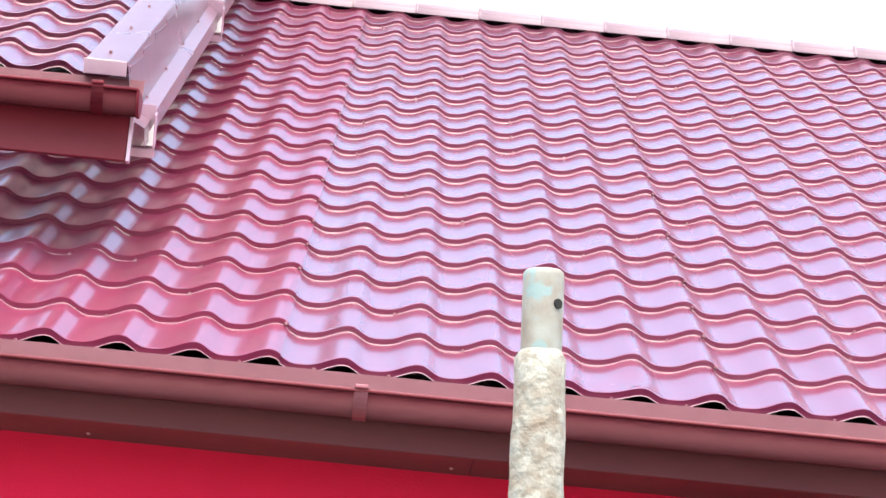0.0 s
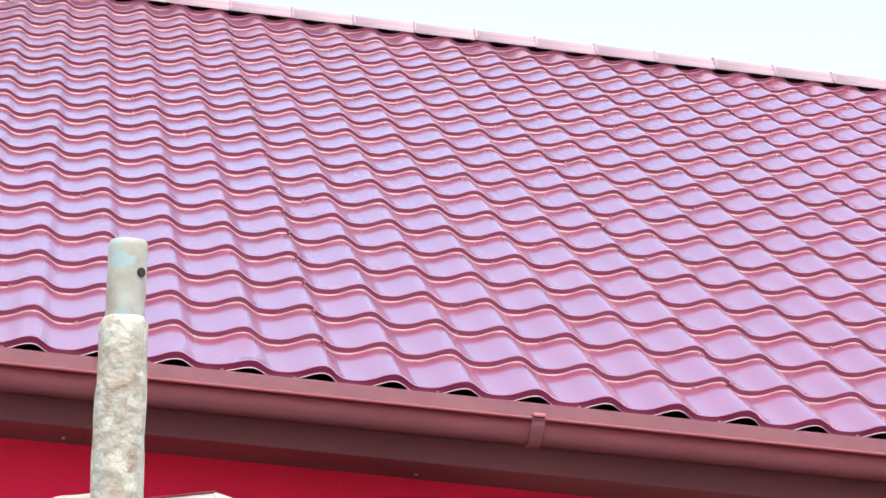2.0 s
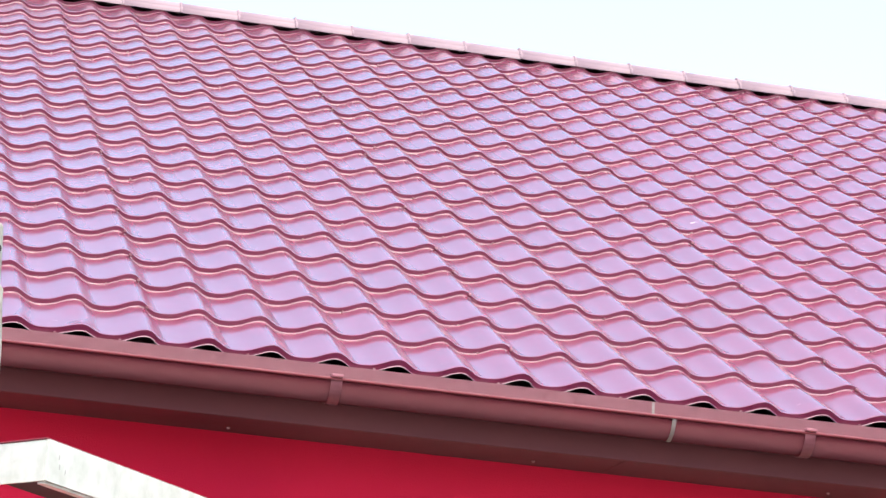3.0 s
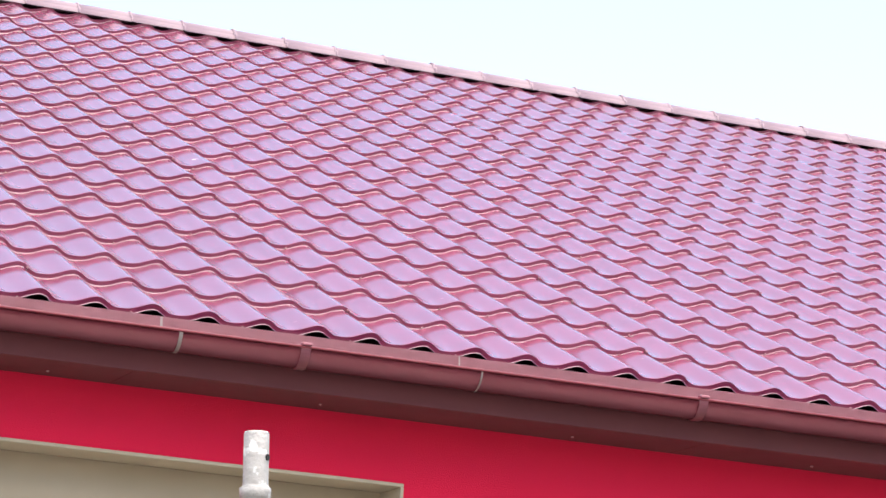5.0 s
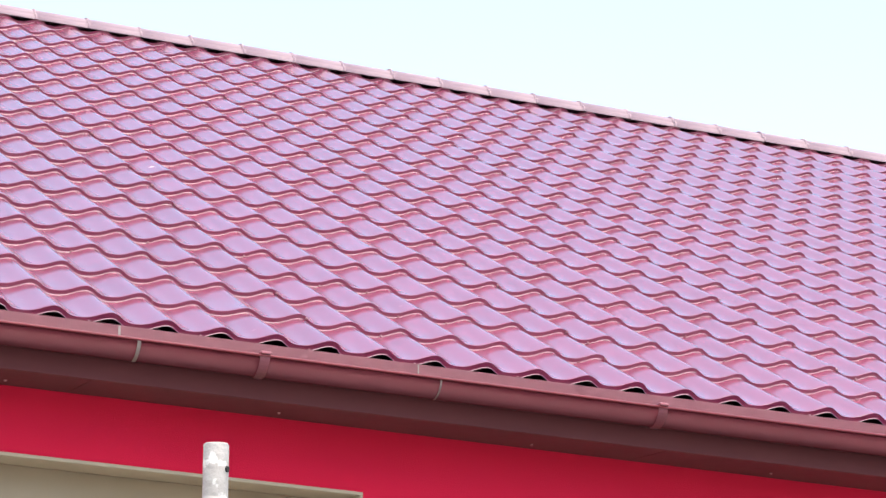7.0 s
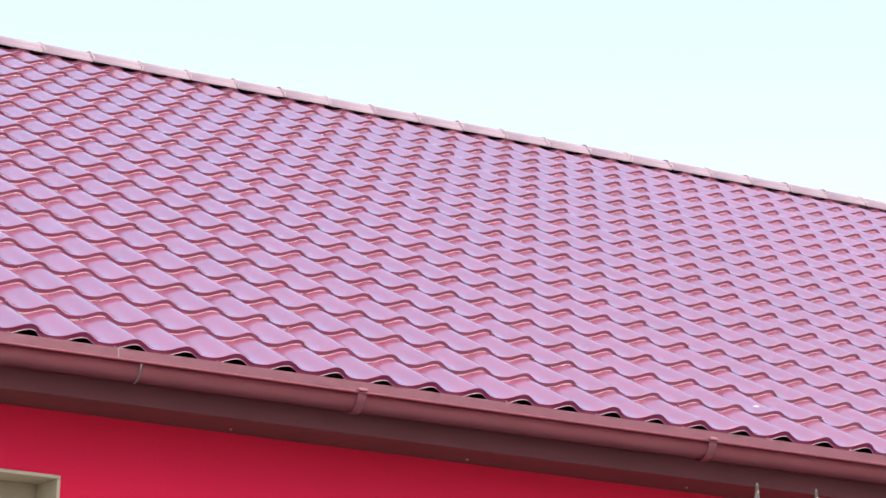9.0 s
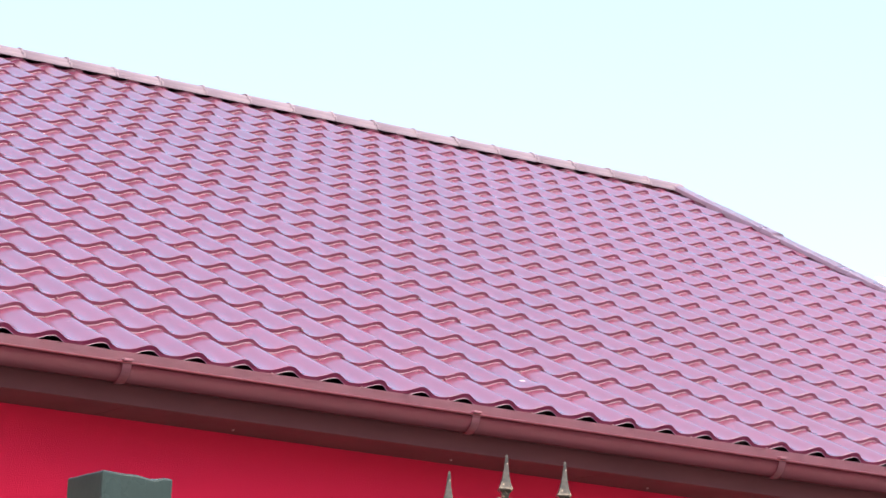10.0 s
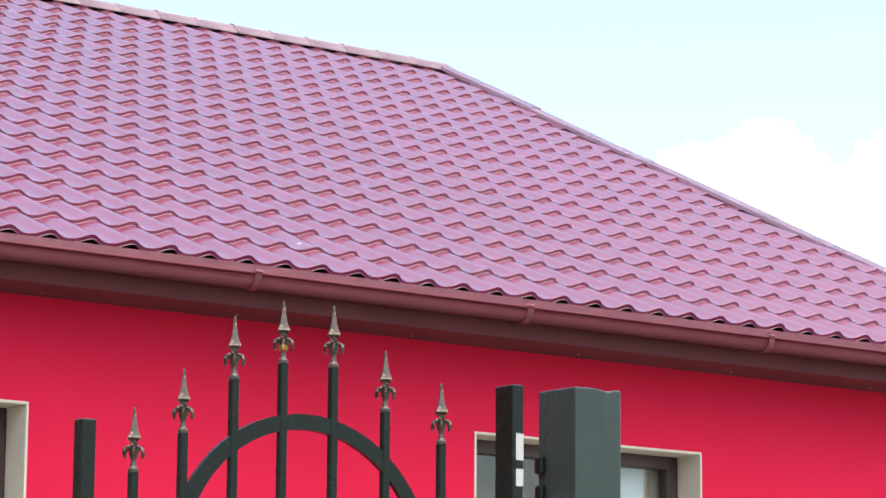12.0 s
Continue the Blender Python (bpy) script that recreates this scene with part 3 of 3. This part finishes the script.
# ---- pipe posts ----
def pipe_post(name, x, y, top, r_top, label, white):
    """The pipe is leant to fit the camera's view; x is its place at the top."""
    lean = 3.0
    g = thing(name, label, "post", at=(x + top * math.tan(radians(lean)), y, 0))
    g.rotation_euler = (0, radians(-lean), 0)
    if white:
        prof = [(r_top * 0.98, 0.0), (r_top * 0.98, top - 0.128), (r_top * 1.22, top - 0.126), (r_top * 1.24, top - 0.108), (r_top * 1.02, top - 0.104),
                (r_top, top - 0.10), (r_top, top - 0.004), (r_top * 0.9, top)]
        part("pipe", lathe(prof, 24, wobble=0.03, seed=3), PIPE_WHITE, g, smooth=True)
        hx, hz = r_top * 0.66, top - 0.050
    else:
        zs = list(np.linspace(0.2, top - 0.094, 110))
        prof = [(r_top * 1.42, 0.0)] + [(r_top * (1.40 - 0.16 * (z / top) ** 6) * (1 + 0.05 * noise.noise(Vector((0, 0, z * 40)))), z) for z in zs]
        part("crust", lathe(prof + [(r_top * 1.03, top - 0.086)], 32, wobble=0.10, seed=9), CEMENT, g, "rough cement crust on the lower pipe", smooth=True)
        part("pipe", lathe([(r_top, 0.4), (r_top, top - 0.05), (r_top * 1.01, top - 0.007), (r_top * 0.97, top - 0.002), (r_top * 0.88, top)], 28, wobble=0.02, seed=5), PIPE, g,
             "paint-spotted grey pipe end", smooth=True)
        hx, hz = r_top * 0.66, top - 0.038
    # flat black disc on the surface, for the shade inside the hole
    b = bmesh.new()
    bmesh.ops.create_cone(b, cap_ends=True, segments=14, radius1=r_top * 0.25, radius2=r_top * 0.25, depth=0.004)
    ang = math.degrees(math.atan2(hx, math.sqrt(max(r_top ** 2 - hx ** 2, 1e-6))))
    depth = math.sqrt(max(r_top ** 2 - hx ** 2, 1e-6))
    part("bolt_hole", b, HOLE, g, "black disc for the shade in a drilled hole", at=pose(hx, -depth, hz, 90, 0, ang))
    return g


pipe_post("pipe_post", -0.680, -4.20, 2.557, 0.0217, "weathered pipe post crusted with cement and old paint", False)
pipe_post("pipe_post", 0.630, -3.62, 2.254, 0.0243, "white painted pipe post with a collar", True)

# ---- white sheet-metal canopy box fixed to the house wall ----
def prism(corner, along, across, z0, z1, bevel=0.0):
    """An upright block on a skewed four-sided plan."""
    bm = bmesh.new()
    plan = [corner, corner + along, corner + along + across, corner + across]
    lo = [bm.verts.new((q.x, q.y, z0)) for q in plan]
    hi = [bm.verts.new((q.x, q.y, z1)) for q in plan]
    bm.faces.new(lo)
    bm.faces.new(hi)
    for i in range(4):
        j = (i + 1) % 4
        bm.faces.new((lo[i], lo[j], hi[j], hi[i]))
    if bevel:
        bmesh.ops.bevel(bm, geom=bm.edges[:], offset=bevel, segments=1, affect="EDGES")
    return bm


canopy = thing("canopy_box", "white painted sheet metal canopy box fixed to the red wall", "canopy", at=(-0.333, -1.0, 2.729))
RUN, SIDE = Vector((0.535, 0.845, 0)), Vector((-0.51, 0.86, 0))
ZERO = Vector((0, 0, 0))
part("front_face", prism(ZERO, RUN * 1.52, SIDE * 0.006, -0.106, -0.003, 0.001), WHITE_METAL, canopy)
part("end_face", prism(SIDE * 0.0065 - RUN * 0.001, RUN * 0.006, SIDE * 0.25, -0.106, -0.003, 0.001), WHITE_METAL, canopy, "stained white end panel")
part("lid", prism(-RUN * 0.004 + SIDE * 0.008, RUN * 1.52, SIDE * 0.250, -0.0025, 0.0015, 0.0008), GUTTER_RED, canopy, "thin pinkish lid edge")
part("bottom_lip", prism(ZERO + RUN * 0.006 + SIDE * 0.008, RUN * 1.50, SIDE * 0.03, -0.112, -0.106), WHITE_METAL, canopy, "folded grey bottom lip")
# near-black panel stands in for the shade inside the open box
part("shade_panel", prism(RUN * 0.008 + SIDE * 0.04, RUN * 1.44, SIDE * 0.20, -0.09, -0.085), DARK, canopy)
part("bracket_arm", prism(RUN * 0.9 + SIDE * 0.10, RUN * 0.52, SIDE * 0.03, -0.13, -0.0915), IRON, canopy)
flap = bmesh.new()
rows = []
for i in range(33):
    u = i / 32 * 0.62
    hump = 0.030 * (1 / (1 + math.exp(-(u - 0.055) / 0.012))) * (1 / (1 + math.exp((u - 0.40) / 0.012)))
    bulge = 0.035 * math.sin(u * 17)
    q = SIDE * (0.258 + u) - RUN * (0.012 + bulge * 0.5)
    rows.append([flap.verts.new((q.x, q.y, z)) for z in (-0.45, -0.004 + hump - 0.012, -0.004 + hump)])
    rows[-1][2].co -= RUN * 0.008
for ra, rb in zip(rows, rows[1:]):
    for i in range(2):
        flap.faces.new((ra[i], ra[i + 1], rb[i + 1], rb[i]))
bmesh.ops.solidify(flap, geom=flap.faces[:], thickness=0.003)
part("curled_sheet", flap, WHITE_METAL, canopy, "curled white metal sheet edge", smooth=True)
for u, z in ((0.060, -0.040), (0.066, -0.062), (0.098, -0.070)):
    b = bmesh.new()
    bmesh.ops.create_icosphere(b, subdivisions=2, radius=0.005)
    for v in b.verts:
        v.co = Vector((v.co.x * 0.6, v.co.y * 0.12, v.co.z * 1.5))
    part("dent", b, SCUFF, canopy, "small grey scuffed dent", at=Matrix.Translation(RUN * u + Vector((0, 0, z))) @ Matrix.Rotation(math.atan2(RUN.y, RUN.x), 4, "Z"), smooth=True)


# ---- gate ----
BARS = [(2.940, 2.217), (3.117, 2.353), (3.303, 2.540), (3.489, 2.608), (3.686, 2.612), (3.895, 2.482), (4.125, 2.392)]
TIP = 0.205
gate = thing("iron_gate", "dark green wrought iron gate with arched top and spear finials", "gate")


def finial_mesh():
    """A four-sided spear on a turned neck, with four rolled leaves round the foot."""
    bm = lathe([(0.0150, -0.002), (0.0172, 0.0), (0.0172, 0.009), (0.0135, 0.013), (0.0100, 0.019), (0.0085, 0.030), (0.0095, 0.042), (0.0115, 0.050),
                (0.0100, 0.060), (0.0092, 0.074), (0.0105, 0.082)], 10)
    blade = lathe([(0.0120, 0.080), (0.0165, 0.094), (0.0275, 0.1010), (0.0285, 0.1045), (0.0245, 0.109), (0.0185, 0.122), (0.0135, 0.138),
                   (0.0098, 0.156), (0.0070, 0.174), (0.0056, 0.190), (0.0034, 0.198)], 4)
    bmesh.ops.rotate(blade, verts=blade.verts, cent=(0, 0, 0), matrix=Matrix.Rotation(radians(20), 3, "Z"))
    merge(bm, blade)
    for q in range(4):
        a0 = math.pi / 2 * q + radians(12)
        rings = []
        for i in range(12):
            u = i / 11
            if u < 0.6:
                v = u / 0.6
                r, z = 0.008 + 0.017 * v ** 1.3, 0.040 + 0.038 * math.sin(v * math.pi / 2)
            else:
                a = (u - 0.6) / 0.4 * math.pi * 1.25
                r, z = 0.0335 - 0.0085 * math.cos(a), 0.0695 + 0.0085 * math.sin(a) - 0.016 * (u - 0.6) / 0.4
            th, wide = 0.0030 + 0.0012 * u, 0.0062 + 0.0050 * math.sin(math.pi * min(1.0, u * 1.2))
            ring = []
            for k in range(6):
                t = 2 * math.pi * k / 6
                lx, ly, lz = r + th * math.cos(t), wide * math.sin(t), z + th * math.cos(t) * 0.8
                ring.append(bm.verts.new((lx * math.cos(a0) - ly * math.sin(a0), lx * math.sin(a0) + ly * math.cos(a0), lz)))
            rings.append(ring)
        for ra, rb in zip(rings, rings[1:]):
            for k in range(6):
                bm.faces.new((ra[k], ra[(k + 1) % 6], rb[(k + 1) % 6], rb[k]))
        bm.faces.new(rings[0])
        bm.faces.new(rings[-1])
    return bm


fin = mesh_of(finial_mesh(), "finial", BRONZE)
for i, (x, z) in enumerate(BARS):
    bar = part("bar", box(-0.0135, 0.0135, -0.0135, 0.0135, 0.12, z - TIP, 0.003), IRON, gate, at=pose(x, FENCE_Y, 0))
    f = share("finial", fin, bar, pose(0, 0, z - TIP) @ Matrix.Diagonal((1, 1, TIP / 0.198, 1)))
    tagged(f, "bronze spear finial with leaf scrolls and speckled-in highlights" if i != 3 else "bronze spear finial with gold paint showing through")
    if i == 3:
        part("gold_wear", lathe([(0.0130, 0.042), (0.0160, 0.048), (0.0152, 0.058), (0.013, 0.064)], 10), GOLD, bar, at=pose(0, 0, z - TIP), smooth=True)
# arch of flat bar
arch = bmesh.new()
cx, cz, rx, rz = 3.580, 1.735, 0.483, 0.483
sect = [(-0.010, -0.026), (0.010, -0.026), (0.010, 0.026), (-0.010, 0.026)]
rings = []
for a in np.linspace(math.pi, 0, 33):
    c0 = Vector((cx + rx * math.cos(a), FENCE_Y, cz + rz * math.sin(a)))
    nrm = Vector((math.cos(a) / rx, 0, math.sin(a) / rz)).normalized()
    rings.append([arch.verts.new(c0 + Vector((0, sy, 0)) + nrm * sn) for sy, sn in sect])
for ra, rb in zip(rings, rings[1:]):
    for s in range(4):
        arch.faces.new((ra[s], ra[(s + 1) % 4], rb[(s + 1) % 4], rb[s]))
arch.faces.new(rings[0])
arch.faces.new(rings[-1])
part("arch", arch, IRON, gate, "curved iron bar of the gate top")
part("rail", box(2.78, 4.45, FENCE_Y - 0.012, FENCE_Y + 0.012, 1.30, 1.34, 0.003), IRON, gate)
part("rail", box(2.78, 4.45, FENCE_Y - 0.012, FENCE_Y + 0.012, 0.16, 0.20, 0.003), IRON, gate)
part("stile", box(2.753, 2.805, FENCE_Y - 0.002, FENCE_Y + 0.050, 0.0, 2.168, 0.004), IRON, gate, "dark green square gate stile")
stile = part("stile", box(4.426, 4.474, FENCE_Y - 0.002, FENCE_Y + 0.100, 0.0, 2.416, 0.004), IRON, gate, "dark green square gate stile with torn stickers")
for za, zb in ((2.155, 2.248), (2.068, 2.126)):
    st = bmesh.new()
    nx = 7
    lo = [st.verts.new((4.439 + 0.032 * i / nx, FENCE_Y - 0.0035, za + 0.0040 * noise.noise(Vector((i * 0.9, za * 9, 0))))) for i in range(nx + 1)]
    hi = [st.verts.new((4.439 + 0.032 * i / nx, FENCE_Y - 0.0035, zb + 0.0050 * noise.noise(Vector((i * 0.8, zb * 9, 3))))) for i in range(nx + 1)]
    for i in range(nx):
        st.faces.new((lo[i], lo[i + 1], hi[i + 1], hi[i]))
    part("sticker", st, STICKER, stile, "torn white paper sticker")


def gate_post(x0, top, label):
    g = thing("gate_post", label, "post", group="gate posts")
    b = box(x0, x0 + 0.205, FENCE_Y, FENCE_Y + 0.21, 0, top, 0.006, 2)
    bmesh.ops.subdivide_edges(b, edges=[e for e in b.edges if e.calc_length() > 0.1], cuts=7, use_grid_fill=True)
    for v in b.verts:
        u = (v.co.x - x0) / 0.205
        near = max(0.0, 1 - (v.co.y - FENCE_Y) / 0.05)
        if v.co.z > top - 0.02:
            v.co.z += 0.003 * noise.noise(Vector((v.co.x * 14, v.co.y * 14, 0.3))) - 0.011 * near * math.exp(-((u - 0.70) / 0.10) ** 2)
        if v.co.z > top - 0.32:
            v.co.y += near * 0.007 * noise.noise(Vector((v.co.x * 22, v.co.z * 14, 2.3))) * (1 - (top - v.co.z) / 0.32)
    part("shaft", b, POST_GREY, g)
    for z in (0.60, 1.30, 2.04, 2.14):
        part("hinge", box(x0 - 0.022, x0 - 0.001, FENCE_Y + 0.165, FENCE_Y + 0.205, z, z + 0.06, 0.006, 2), IRON, g)
    return g


gate_post(4.700, 2.432, "grey green painted steel box post with dented top")
gate_post(2.255, 2.422, "grey green painted steel box post beside the gate")

# ---- distant clouds ----
def cloud(name, az, el, dist, width, height, seed, puff):
    """One billowing mass: a wide swelling ball with smaller puffs on it."""
    bm = bmesh.new()
    bmesh.ops.create_icosphere(bm, subdivisions=6, radius=1)
    off = Vector((seed, seed * 0.37, 0))
    for v in bm.verts:
        d = v.co.copy()
        g = 0.80 + 0.30 * noise.noise(d * 1.5 + off)
        for f, k in ((2.6, 0.30), (5.2, 0.16), (10.5, 0.08), (21.0, 0.035)):
            g += puff * k * (1 - 2 * abs(noise.noise(d * f + off)))
        v.co = Vector((d.x * width, d.y * width * 0.5, d.z * height)) * g
    a, e = radians(az), radians(el)
    place = Vector((math.sin(a) * math.cos(e), math.cos(a) * math.cos(e), math.sin(e))) * dist
    ob = part(name, bm, CLOUD, None, smooth=True, at=Matrix.Translation(place) @ Matrix.Rotation(-a, 4, "Z"))
    return tagged(ob, "bright white cumulus cloud far behind the house", "cloud", kind="structure")


cloud("backdrop", 42.0, 11.2, 2500, 70, 54, 3, 0.8)
cloud("backdrop", 43.9, 10.7, 2700, 70, 50, 5, 0.8)
cloud("backdrop", 46.8, 11.0, 2600, 120, 82, 8, 0.8)
